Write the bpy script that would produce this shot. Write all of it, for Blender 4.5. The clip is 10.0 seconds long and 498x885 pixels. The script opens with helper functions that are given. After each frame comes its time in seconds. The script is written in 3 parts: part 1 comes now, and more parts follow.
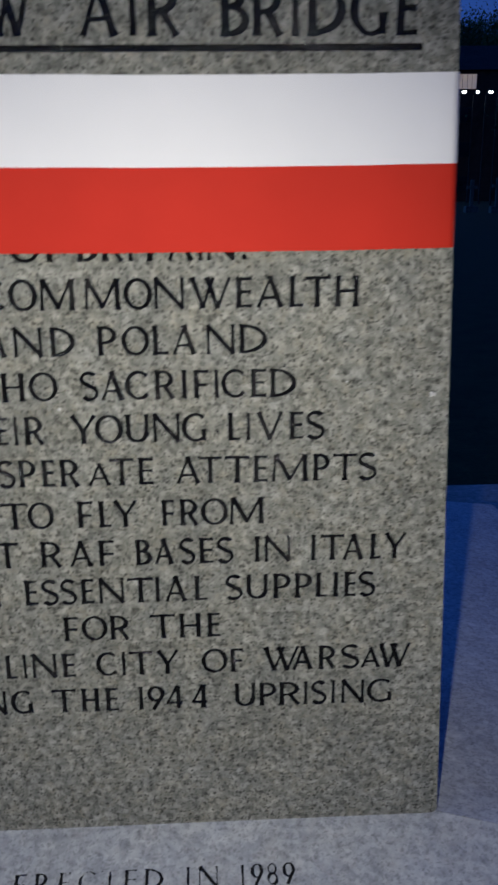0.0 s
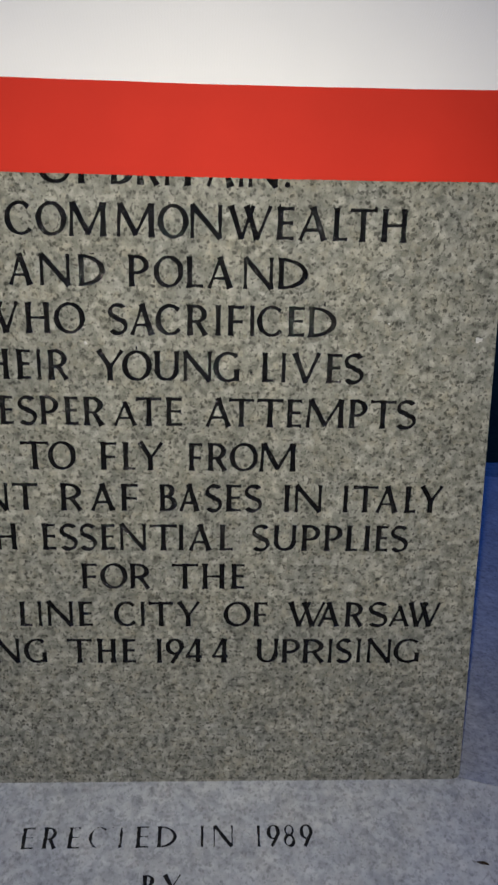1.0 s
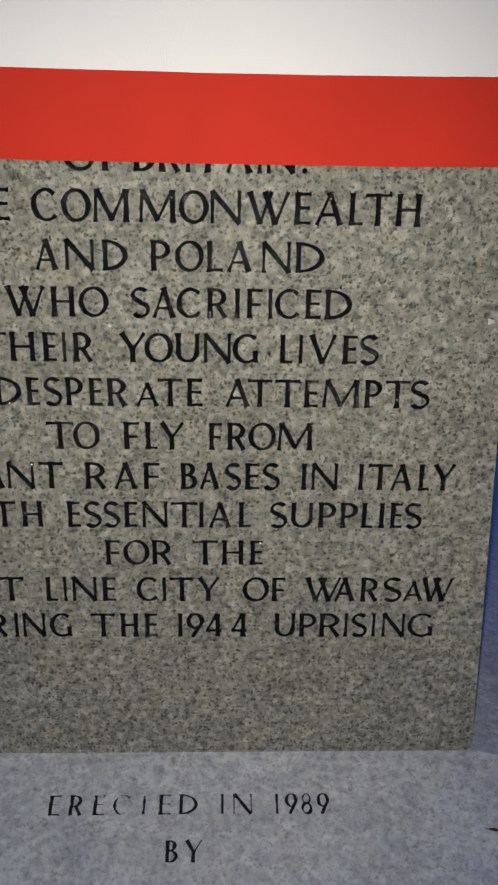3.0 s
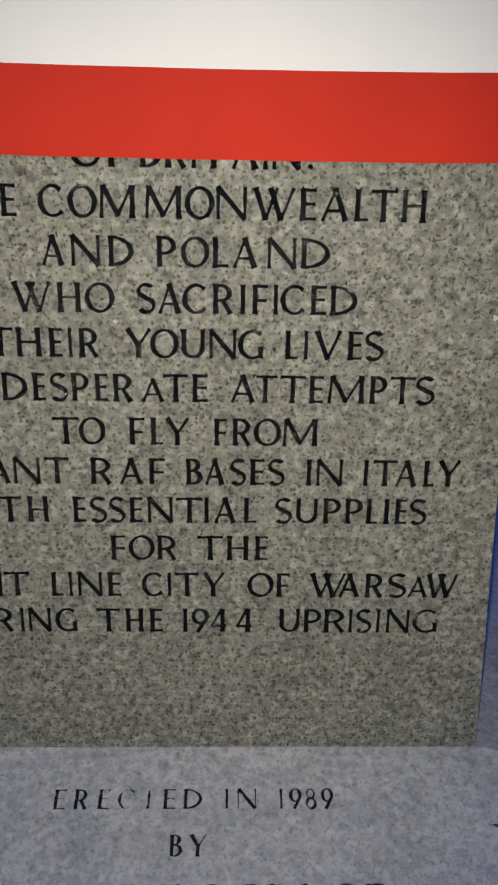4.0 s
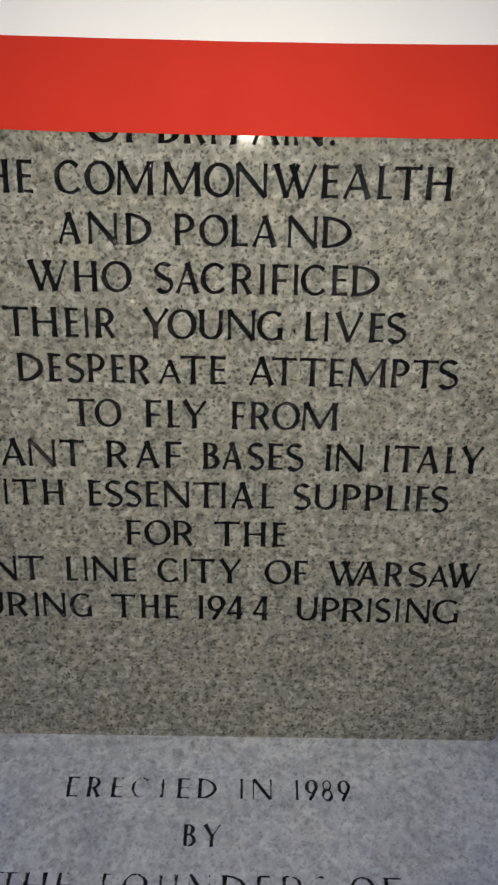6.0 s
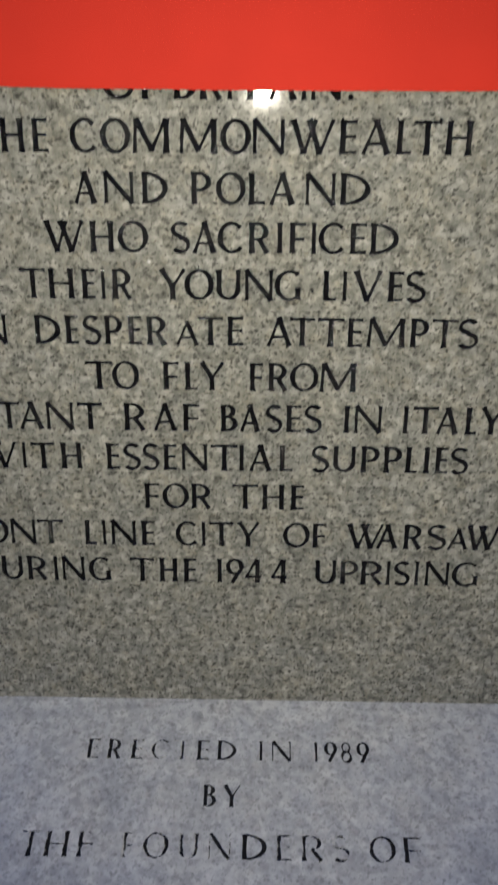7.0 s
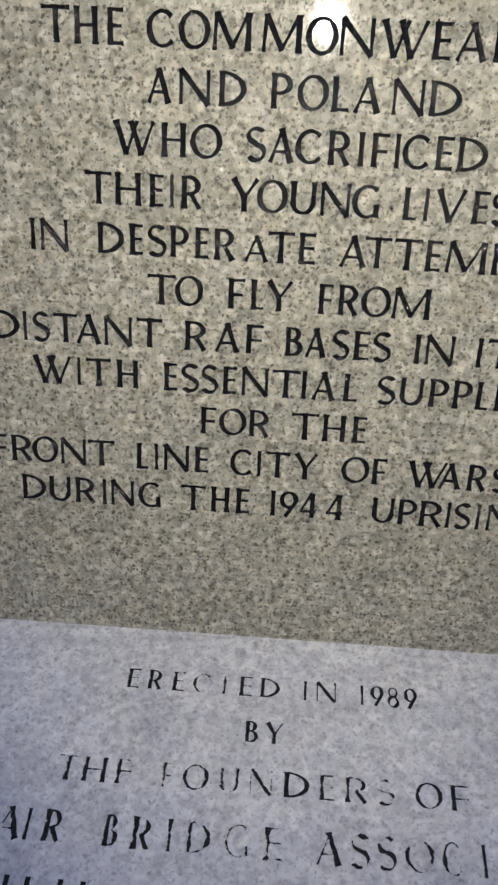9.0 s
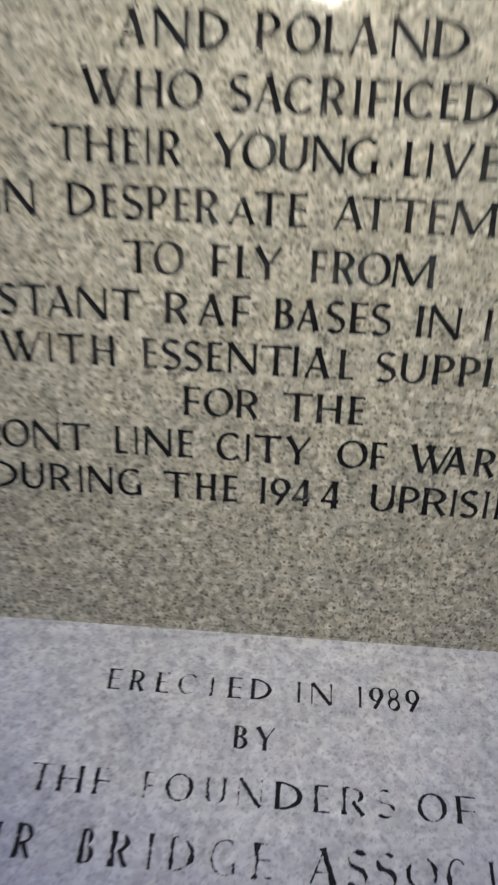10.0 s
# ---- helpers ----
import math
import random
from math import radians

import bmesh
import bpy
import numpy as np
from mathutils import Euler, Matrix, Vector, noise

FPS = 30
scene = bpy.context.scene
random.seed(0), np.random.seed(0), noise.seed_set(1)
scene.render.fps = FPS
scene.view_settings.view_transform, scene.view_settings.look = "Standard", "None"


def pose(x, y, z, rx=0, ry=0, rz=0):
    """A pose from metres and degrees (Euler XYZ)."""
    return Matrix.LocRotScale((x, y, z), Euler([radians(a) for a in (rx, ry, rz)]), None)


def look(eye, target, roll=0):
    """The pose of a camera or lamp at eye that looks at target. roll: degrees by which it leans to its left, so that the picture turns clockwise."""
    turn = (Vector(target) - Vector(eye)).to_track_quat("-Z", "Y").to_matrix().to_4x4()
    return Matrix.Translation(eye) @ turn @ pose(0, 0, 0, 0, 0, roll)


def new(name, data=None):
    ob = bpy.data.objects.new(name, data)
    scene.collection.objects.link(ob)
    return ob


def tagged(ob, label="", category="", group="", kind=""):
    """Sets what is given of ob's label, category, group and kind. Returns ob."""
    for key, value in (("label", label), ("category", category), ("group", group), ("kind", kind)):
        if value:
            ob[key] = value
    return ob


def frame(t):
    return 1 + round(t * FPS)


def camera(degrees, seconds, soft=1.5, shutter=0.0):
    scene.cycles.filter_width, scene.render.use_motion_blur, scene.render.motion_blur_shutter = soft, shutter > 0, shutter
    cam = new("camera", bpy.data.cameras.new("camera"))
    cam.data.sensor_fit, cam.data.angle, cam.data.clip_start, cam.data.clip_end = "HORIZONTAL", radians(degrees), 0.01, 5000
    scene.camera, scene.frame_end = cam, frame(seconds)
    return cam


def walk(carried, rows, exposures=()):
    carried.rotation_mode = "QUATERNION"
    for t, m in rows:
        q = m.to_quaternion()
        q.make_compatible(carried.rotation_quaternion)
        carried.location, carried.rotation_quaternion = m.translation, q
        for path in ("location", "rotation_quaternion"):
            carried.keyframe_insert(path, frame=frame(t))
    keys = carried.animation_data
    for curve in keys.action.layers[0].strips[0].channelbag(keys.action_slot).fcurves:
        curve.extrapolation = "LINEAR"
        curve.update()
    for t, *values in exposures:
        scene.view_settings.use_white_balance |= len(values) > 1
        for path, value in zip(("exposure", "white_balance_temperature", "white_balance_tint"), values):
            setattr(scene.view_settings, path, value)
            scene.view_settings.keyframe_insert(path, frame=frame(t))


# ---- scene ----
cam = camera(33.2, 10.0, soft=2.4, shutter=1.0)
PATH = [
    (0, (0.076, -0.67, 1.121), (0.156, 1.243, 0.544), -0.7),
    (0.5, (0.052, -0.659, 1.101), (0.139, 1.25, 0.512), 0.6),
    (1, (0.05, -0.645, 1.083), (0.131, 1.253, 0.458), 1.2),
    (1.5, (0.049, -0.661, 1.084), (0.122, 1.234, 0.448), 1.0),
    (2, (0.045, -0.662, 1.088), (0.111, 1.229, 0.441), 1.1),
    (2.5, (0.05, -0.669, 1.09), (0.116, 1.222, 0.443), 1.0),
    (3, (0.042, -0.668, 1.081), (0.1, 1.224, 0.434), 0.8),
    (4.5, (0.042, -0.671, 1.079), (0.083, 1.22, 0.426), 0.8),
    (5, (0.043, -0.666, 1.076), (0.079, 1.224, 0.424), 0.7),
    (5.5, (0.044, -0.66, 1.069), (0.065, 1.231, 0.416), 1.0),
    (7, (0.041, -0.664, 1.049), (0.005, 1.209, 0.347), 0.2),
    (7.5, (0.036, -0.655, 1.03), (-0.007, 1.206, 0.299), 0.6),
    (8, (0.023, -0.665, 1.022), (-0.027, 1.193, 0.283), 1.8),
    (8.5, (0.012, -0.663, 1.012), (-0.059, 1.189, 0.259), 3.0),
    (9, (0.009, -0.653, 1.002), (-0.076, 1.194, 0.239), 2.6),
    (9.5, (0.012, -0.647, 1.003), (-0.083, 1.196, 0.232), 2.6),
    (9.7, (0.0129, -0.6417, 1.0005), (-0.082, 1.2, 0.2262), 2.57),
    (9.8, (0.0144, -0.6326, 0.9961), (-0.0803, 1.2068, 0.2161), 2.51),
    (9.9, (0.017, -0.6168, 0.9885), (-0.0773, 1.2187, 0.1986), 2.41),
    (10, (0.02, -0.599, 0.98), (-0.074, 1.232, 0.179), 2.3),
    (10.1, (0.023, -0.5808, 0.9713), (-0.0706, 1.2457, 0.1589), 2.19),
]
EXPOSURES = [(0.0, -0.10, 5850, 10), (1.0, -0.05, 6250, 8), (2.5, -0.05, 6350, 8), (5.5, 0.0, 6450, 8), (7.5, 0.30, 6420, 8), (9.0, 0.75, 6480, 10), (10.0, 0.75, 6580, 10)]
walk(cam, [(t, look(eye, target, roll)) for t, eye, target, roll in PATH], EXPOSURES)


# ---- light ----
world = bpy.data.worlds.new("dusk")
scene.world = world
world.use_nodes = True
wn, wl = world.node_tree.nodes, world.node_tree.links
sky = wn.new("ShaderNodeTexSky")
sky.sky_type, sky.sun_disc = "NISHITA", False
sky.sun_elevation, sky.sun_rotation = radians(-4.0), radians(277)
sky.air_density, sky.dust_density, sky.ozone_density = 1.0, 0.5, 4.0
tint = wn.new("ShaderNodeMix")
tint.data_type, tint.blend_type = "RGBA", "MULTIPLY"
tint.inputs["Factor"].default_value = 1.0
tint.inputs["B"].default_value = (0.42, 1.12, 1.0, 1)
wl.new(sky.outputs["Color"], tint.inputs["A"])
wl.new(tint.outputs["Result"], wn["Background"].inputs["Color"])
wn["Background"].inputs["Strength"].default_value = 16.5

# the torch held beside the lens, the only strong light on the stone
torch = bpy.data.lights.new("torch", "SPOT")
torch.energy, torch.color = 23.0, (1.0, 0.915, 0.755)
torch.shadow_soft_size, torch.spot_size, torch.spot_blend = 0.006, radians(95), 1.0
new("torch", torch).matrix_world = look((0.035, -0.665, 1.104), (0.03, 0.0, 0.85))


# ---- materials ----
def material(name, rough=0.6, metal=0.0):
    m = bpy.data.materials.new(name)
    m.use_nodes = True
    n, l = m.node_tree.nodes, m.node_tree.links
    b = n["Principled BSDF"]
    b.inputs["Roughness"].default_value, b.inputs["Metallic"].default_value = rough, metal
    co = n.new("ShaderNodeTexCoord").outputs["Object"]
    return m, n, l, b, co


def noise_tex(n, l, co, scale, detail=3.0, rough=0.55):
    t = n.new("ShaderNodeTexNoise")
    t.inputs["Scale"].default_value, t.inputs["Detail"].default_value, t.inputs["Roughness"].default_value = scale, detail, rough
    l.new(co, t.inputs["Vector"])
    return t


def ramp(n, l, value, stops):
    r = n.new("ShaderNodeValToRGB")
    while len(r.color_ramp.elements) < len(stops):
        r.color_ramp.elements.new(0.5)
    for e, (p, c) in zip(r.color_ramp.elements, stops):
        e.position, e.color = p, (*c, 1) if len(c) == 3 else c
    l.new(value, r.inputs["Fac"])
    return r.outputs["Color"]


def mix(n, l, fac, a, b, kind="MIX"):
    m = n.new("ShaderNodeMix")
    m.data_type, m.blend_type = "RGBA", kind
    for key, v in (("Factor", fac), ("A", a), ("B", b)):
        s = m.inputs[key]
        if isinstance(v, bpy.types.NodeSocket):
            l.new(v, s)
        else:
            s.default_value = v if key == "Factor" else (*v, 1)
    return m.outputs["Result"]


def bump(n, l, b, height, strength, distance):
    bm_node = n.new("ShaderNodeBump")
    bm_node.inputs["Strength"].default_value, bm_node.inputs["Distance"].default_value = strength, distance
    l.new(height, bm_node.inputs["Height"])
    l.new(bm_node.outputs["Normal"], b.inputs["Normal"])


def grey(v):
    return (v, v, v)


def granite(name, rough, tones, cell, speck, relief, coat=0.0, mica_share=0.95, cloud_size=16.0, cloud_depth=0.16):
    """Interlocked crystals of three tones, dark mica in flecks of two sizes, mottling and slow clouding."""
    dark, mid, light, warm = tones
    m, n, l, b, co = material(name, rough)
    warp = noise_tex(n, l, co, cell * 1.3, 2.0)
    off = mix(n, l, 0.005, co, warp.outputs["Color"], "ADD")
    v = n.new("ShaderNodeTexVoronoi")
    v.feature = "SMOOTH_F1"
    v.inputs["Scale"].default_value, v.inputs["Smoothness"].default_value = cell, 0.5
    l.new(off, v.inputs["Vector"])
    sep = n.new("ShaderNodeSeparateColor")
    l.new(v.outputs["Color"], sep.inputs["Color"])
    crystal = ramp(n, l, sep.outputs["Red"], [(0.12, dark), (0.34, mid), (0.60, mid), (0.86, light)])
    crystal = mix(n, l, ramp(n, l, sep.outputs["Green"], [(0.66, grey(0.0)), (0.90, grey(0.6))]), crystal, warm)
    soft = noise_tex(n, l, co, cell * 0.7, 3.0, 0.6)
    body = ramp(n, l, soft.outputs["Fac"], [(0.34, dark), (0.48, mid), (0.62, light)])
    col = mix(n, l, 0.45, crystal, body)
    for size, low, high, share in ((speck, 0.35, 0.43, mica_share * 0.75), (speck * 0.55, 0.32, 0.39, mica_share * 0.7)):
        fleck = noise_tex(n, l, co, size, 2.0, 0.5)
        there = ramp(n, l, fleck.outputs["Fac"], [(low, grey(share)), (high, grey(0.0))])
        col = mix(n, l, there, col, tuple(c * 0.33 for c in dark))
    grain = n.new("ShaderNodeTexVoronoi")
    grain.inputs["Scale"].default_value = speck * 0.85
    l.new(off, grain.inputs["Vector"])
    split = n.new("ShaderNodeSeparateColor")
    l.new(grain.outputs["Color"], split.inputs["Color"])
    dot = ramp(n, l, grain.outputs["Distance"], [(0.30, grey(1.0)), (0.46, grey(0.0))])
    some = ramp(n, l, split.outputs["Blue"], [(0.68, grey(0.0)), (0.82, grey(mica_share * 0.85))])
    col = mix(n, l, mix(n, l, 1.0, dot, some, "MULTIPLY"), col, tuple(c * 0.34 for c in dark))
    for size, depth in ((cloud_size, cloud_depth), (cloud_size * 4.2, cloud_depth * 0.9)):
        cloud = noise_tex(n, l, co, size, 4.0, 0.6)
        shade = ramp(n, l, cloud.outputs["Fac"], [(0.3, grey(1 - depth * 1.2)), (0.7, grey(1 + depth * 0.8))])
        col = mix(n, l, 1.0, col, shade, "MULTIPLY")
    drift = noise_tex(n, l, co, cloud_size * 2.1, 3.0, 0.6)
    col = mix(n, l, 1.0, col, ramp(n, l, drift.outputs["Fac"], [(0.36, (0.985, 1.0, 1.02)), (0.64, (1.012, 1.0, 0.965))]), "MULTIPLY")
    l.new(col, b.inputs["Base Color"])
    if coat:
        b.inputs["Specular IOR Level"].default_value = 0.06
        b.inputs["Coat Weight"].default_value = coat
        g = n.new("ShaderNodeMapRange")
        g.inputs["To Min"].default_value, g.inputs["To Max"].default_value = 0.04, 0.11
        l.new(soft.outputs["Fac"], g.inputs["Value"])
        l.new(g.outputs["Result"], b.inputs["Coat Roughness"])
    bump(n, l, b, soft.outputs["Fac"], relief, 0.0006)
    return m


POLISHED = granite("polished_grey_granite", 0.45, ((0.100, 0.101, 0.086), (0.210, 0.210, 0.181), (0.370, 0.363, 0.318), (0.30, 0.275, 0.21)), 205.0, 310.0, 0.04, 0.3, 0.9, 14.0, 0.11)
ROUGH = granite("sawn_pale_granite", 0.65, ((0.255, 0.265, 0.262), (0.345, 0.355, 0.346), (0.445, 0.455, 0.438), (0.37, 0.355, 0.34)), 190.0, 300.0, 0.15, 0.0, 0.42, 17.0, 0.12)


def paint_mat(name, rough, gloss):
    """Black letter paint, lumpy in the cut."""
    m, n, l, b, co = material(name, rough)
    t = noise_tex(n, l, co, 420.0, 1.5)
    b.inputs["Specular IOR Level"].default_value = gloss
    l.new(ramp(n, l, t.outputs["Fac"], [(0.3, grey(0.003)), (0.75, grey(0.010))]), b.inputs["Base Color"])
    bump(n, l, b, t.outputs["Fac"], 1.0, 0.003)
    return m


def cloth(name, colour, shade):
    """Satin ribbon: fine weave and slow unevenness."""
    m, n, l, b, co = material(name, 0.75)
    b.inputs["Specular IOR Level"].default_value = 0.25
    w = n.new("ShaderNodeTexWave")
    w.inputs["Scale"].default_value = 600.0
    l.new(co, w.inputs["Vector"])
    t = noise_tex(n, l, co, 9.0, 3.0)
    l.new(mix(n, l, ramp(n, l, t.outputs["Fac"], [(0.35, grey(0.0)), (0.7, grey(1.0))]), colour, shade), b.inputs["Base Color"])
    bump(n, l, b, w.outputs["Fac"], 0.12, 0.0003)
    return m


def plain(name, a, c, scale, rough=0.8, relief=0.3, metal=0.0):
    m, n, l, b, co = material(name, rough, metal)
    b.inputs["Specular IOR Level"].default_value = 0.5 if rough < 0.6 else 0.1
    t = noise_tex(n, l, co, scale, 5.0, 0.65)
    t2 = noise_tex(n, l, co, scale * 0.12, 3.0)
    col = ramp(n, l, t.outputs["Fac"], [(0.3, a), (0.72, c)])
    l.new(mix(n, l, 1.0, col, ramp(n, l, t2.outputs["Fac"], [(0.3, grey(0.7)), (0.7, grey(1.1))]), "MULTIPLY"), b.inputs["Base Color"])
    bump(n, l, b, t.outputs["Fac"], relief, 0.3 / scale)
    return m


def glow(name, colour, strength):
    m, n, l, b, co = material(name, 0.4)
    b.inputs["Base Color"].default_value = (0.8, 0.8, 0.8, 1)
    t = noise_tex(n, l, co, 2.2, 3.0)
    l.new(mix(n, l, ramp(n, l, t.outputs["Fac"], [(0.3, grey(0.45)), (0.65, grey(1.0))]), grey(0.0), colour), b.inputs["Emission Color"])
    b.inputs["Emission Strength"].default_value = strength
    return m


PAINT, OLD_PAINT = paint_mat("black_letter_paint", 0.14, 0.36), paint_mat("old_letter_paint", 0.55, 0.2)
WHITE = cloth("white_ribbon", (0.84, 0.83, 0.82), (0.80, 0.795, 0.79))
RED = cloth("red_ribbon", (0.55, 0.025, 0.010), (0.49, 0.021, 0.008))
CONCRETE = plain("old_concrete", (0.16, 0.16, 0.155), (0.30, 0.30, 0.29), 60.0)
GRASS = plain("short_grass", (0.012, 0.018, 0.007), (0.03, 0.04, 0.015), 40.0, 0.9, 0.8)
BARK = plain("bark", (0.03, 0.024, 0.018), (0.08, 0.065, 0.05), 12.0, 0.9, 0.8)
LEAF = plain("dark_foliage", (0.025, 0.035, 0.015), (0.06, 0.08, 0.03), 3.0, 0.8, 0.2)
BRICK = plain("dark_brick", (0.03, 0.018, 0.014), (0.06, 0.036, 0.028), 2.0, 0.85)
LIT = glow("lit_curtained_window", (1.0, 0.70, 0.22), 0.26)
SLATE = plain("roof_slate", (0.012, 0.012, 0.013), (0.03, 0.03, 0.032), 4.0, 0.7)
STEEL = plain("black_painted_steel", (0.012, 0.012, 0.013), (0.03, 0.03, 0.03), 20.0, 0.75, 0.1)
PALE = plain("weathered_grey_stone", (0.05, 0.05, 0.048), (0.11, 0.11, 0.105), 10.0)
QUARTZ = plain("pale_quartz", (0.42, 0.42, 0.40), (0.62, 0.61, 0.58), 400.0, 0.35, 0.2)
GLASS = plain("dark_window_glass", (0.01, 0.012, 0.016), (0.02, 0.022, 0.03), 1.0, 0.08, 0.02)
LAMP = glow("street_lamp_lens", (1.0, 0.95, 0.85), 40.0)


# ---- mesh helpers ----
def mesh_of(name, bm, *mats):
    me = bpy.data.meshes.new(name)
    bm.normal_update()
    bm.to_mesh(me)
    bm.free()
    for m in mats:
        me.materials.append(m)
    return me


def part(name, bm, mat, parent, label=""):
    ob = new(name, mesh_of(name, bm, mat))
    ob.parent = parent
    return tagged(ob, label)


def box(bm, x0, x1, y0, y1, z0, z1, bevel=0.0):
    r = bmesh.ops.create_cube(bm, size=1.0, matrix=Matrix.LocRotScale(((x0 + x1) / 2, (y0 + y1) / 2, (z0 + z1) / 2), None, (x1 - x0, y1 - y0, z1 - z0)))
    if bevel:
        edges = list({e for v in r["verts"] for e in v.link_edges})
        bmesh.ops.bevel(bm, geom=edges, offset=bevel, segments=2, affect="EDGES", profile=0.5)
    return bm


def tube(bm, a, b, r0, r1, seg=8):
    a, b = Vector(a), Vector(b)
    turn = (b - a).to_track_quat("Z", "Y").to_matrix().to_4x4()
    m = Matrix.Translation((a + b) / 2) @ turn
    bmesh.ops.create_cone(bm, cap_ends=True, segments=seg, radius1=r0, radius2=r1, depth=(b - a).length, matrix=m)
    return bm


from mathutils.geometry import delaunay_2d_cdt


# ---- lettering: cut capitals drawn as strokes that swell towards their ends ----
STEP = 1 / 44       # grain of a letter's field, in cap heights


def stroke(x0, y0, x1, y1, half, swell=0.36):
    """A straight cut: its field is below zero inside."""
    length = math.hypot(x1 - x0, y1 - y0)
    ux, uy = (x1 - x0) / length, (y1 - y0) / length

    def field(x, y):
        u, v = (x - x0) * ux + (y - y0) * uy, (y - y0) * ux - (x - x0) * uy
        wide = half * (0.93 + swell * np.abs(np.clip(2 * u / length - 1, -1.1, 1.1)) ** 6)
        return np.maximum(np.abs(v) - wide, np.maximum(-u, u - length))
    return field


def bow(cx, cy, rx, ry, a0, a1, stout, slim, lean=14):
    """A curved cut along an ellipse from the angle a0 to a1, stout at its sides and slim above and below."""
    mid, span = radians((a0 + a1) / 2), radians(a1 - a0) / 2

    def field(x, y):
        dx, dy = (x - cx) / rx, (y - cy) / ry
        rho = np.hypot(dx, dy) + 1e-6
        off = np.abs(rho - 1) * rho / (np.hypot(dx / rx, dy / ry) + 1e-6)
        ang = np.arctan2(dy, dx)
        wide = slim + (stout - slim) * np.cos(ang - radians(lean)) ** 2
        turn = np.abs((ang - mid + math.pi) % (2 * math.pi) - math.pi)
        past = (turn - span) * (rx + ry) / 2 if span < 3.1 else -1.0
        return np.maximum(off - wide, past)
    return field


NATURAL = {"A": 0.88, "B": 0.66, "C": 0.82, "D": 0.9, "E": 0.52, "F": 0.52, "G": 0.88, "H": 0.8, "I": 0.17, "L": 0.46, "M": 1.2, "N": 0.92,
           "O": 0.96, "P": 0.66, "R": 0.72, "S": 0.62, "T": 0.84, "U": 0.82, "V": 0.95, "W": 1.35, "Y": 0.9, ".": 0.16}


def glyph(ch, w, s, t):
    """The strokes of a capital or figure of width w and height 1; s and t: half the width of stout and slim strokes."""
    e, d = 1.27 * s, 1.2 * t
    stem = lambda x, y0=0.0, y1=1.0, half=s: stroke(x, y0, x, y1, half)
    flat = lambda y, x0, x1, half=t: stroke(x0, y, x1, y, half, 0.45)
    if ch == "I" or ch == "1":
        return [stem(w / 2, half=max(0.06, min(s, w / 2 / 1.27)))]
    if ch == "H":
        return [stem(e), stem(w - e), flat(0.5, e, w - e, t)]
    if ch in "EF":
        arms = [flat(1 - d, e, w), flat(0.52 if ch == "E" else 0.47, e, 0.93 * w)]
        return [stem(e)] + arms + ([flat(d, e, w)] if ch == "E" else [])
    if ch == "L":
        return [stem(e), flat(d, e, w)]
    if ch == "T":
        return [stem(w / 2), flat(1 - d, 0.0, w)]
    if ch == "N":
        return [stem(1.3 * t, half=t * 1.1), stem(w - 1.3 * t, half=t * 1.1), stroke(0.6 * s, 1.0, w - 0.6 * s, 0.0, s, 0.1)]
    if ch == "M":
        low = 0.06
        return [stroke(1.3 * t, 0, 0.10 * w, 1.0, t * 1.1), stroke(0.11 * w, 1.0, w * 0.51, low, s, 0.05),
                stroke(w * 0.49, low, 0.89 * w, 1.0, t, 0.05), stroke(w - e, 0, 0.90 * w, 1.0, s)]
    if ch == "A":
        return [stroke(1.3 * t, 0, w * 0.52, 1.0, t), stroke(w * 0.47, 1.0, w - e, 0, s), flat(0.32, 0.24 * w, 0.78 * w, t)]
    if ch == "V":
        return [stroke(e, 1, w * 0.52, 0, s), stroke(w * 0.5, 0, w - 1.3 * t, 1, t)]
    if ch == "W":
        return [stroke(e, 1, 0.32 * w, 0, s), stroke(0.31 * w, 0, 0.57 * w, 1, t), stroke(0.42 * w, 1, 0.67 * w, 0, s), stroke(0.66 * w, 0, w - 1.3 * t, 1, t)]
    if ch == "Y":
        return [stroke(e, 1, w * 0.52, 0.42, s), stroke(w * 0.5, 0.42, w - 1.3 * t, 1, t), stem(w / 2, 0.0, 0.5)]
    if ch == "O":
        return [bow(w / 2, 0.5, w / 2 - s, 0.51 - t, -180, 180, s, t)]
    if ch in "CG":
        open_ = 44 if ch == "C" else 48
        rx = 0.56 * w - s
        rings = [bow(0.56 * w, 0.5, rx, 0.51 - t, open_, 360 - open_ + (8 if ch == "G" else 4), s, t, 8)]
        return rings + ([stem(w - e, 0.03, 0.44)] if ch == "G" else [])
    if ch == "D":
        return [stem(e), bow(e, 0.5, w - e - s, 0.5 - t, -90, 90, s, t, -6)]
    if ch in "PRB":
        top_w = w * (0.93 if ch != "P" else 1.0) if ch != "B" else 0.88 * w
        low = 0.44 if ch != "B" else 0.53
        cx, ry, cy = 0.42 * top_w, (1 - low) / 2 - t * 0.6, (1 + low) / 2 - 0.4 * t
        made = [stem(e), flat(cy + ry, e, cx + 0.02, t), flat(cy - ry, e, cx + 0.02, t), bow(cx, cy, top_w - cx - s, ry, -90, 90, s, t, 0)]
        if ch == "R":
            made.append(stroke(0.46 * w, low + 0.06, w - s, 0, s * 0.95))
        if ch == "B":
            cy2, ry2 = (low + t) / 2, (low - t) / 2
            made += [flat(cy2 - ry2, e, cx + 0.02, t), bow(cx, cy2, w - cx - s, ry2, -90, 90, s, t, 0)]
        return made
    if ch == "S":
        return [bow(0.50 * w, 0.745, 0.47 * w - t, 0.255 - t, 32, 286, s * 0.95, t, 52), bow(0.50 * w, 0.26, 0.49 * w - t, 0.278 - t, -148, 104, s * 0.95, t, 52)]
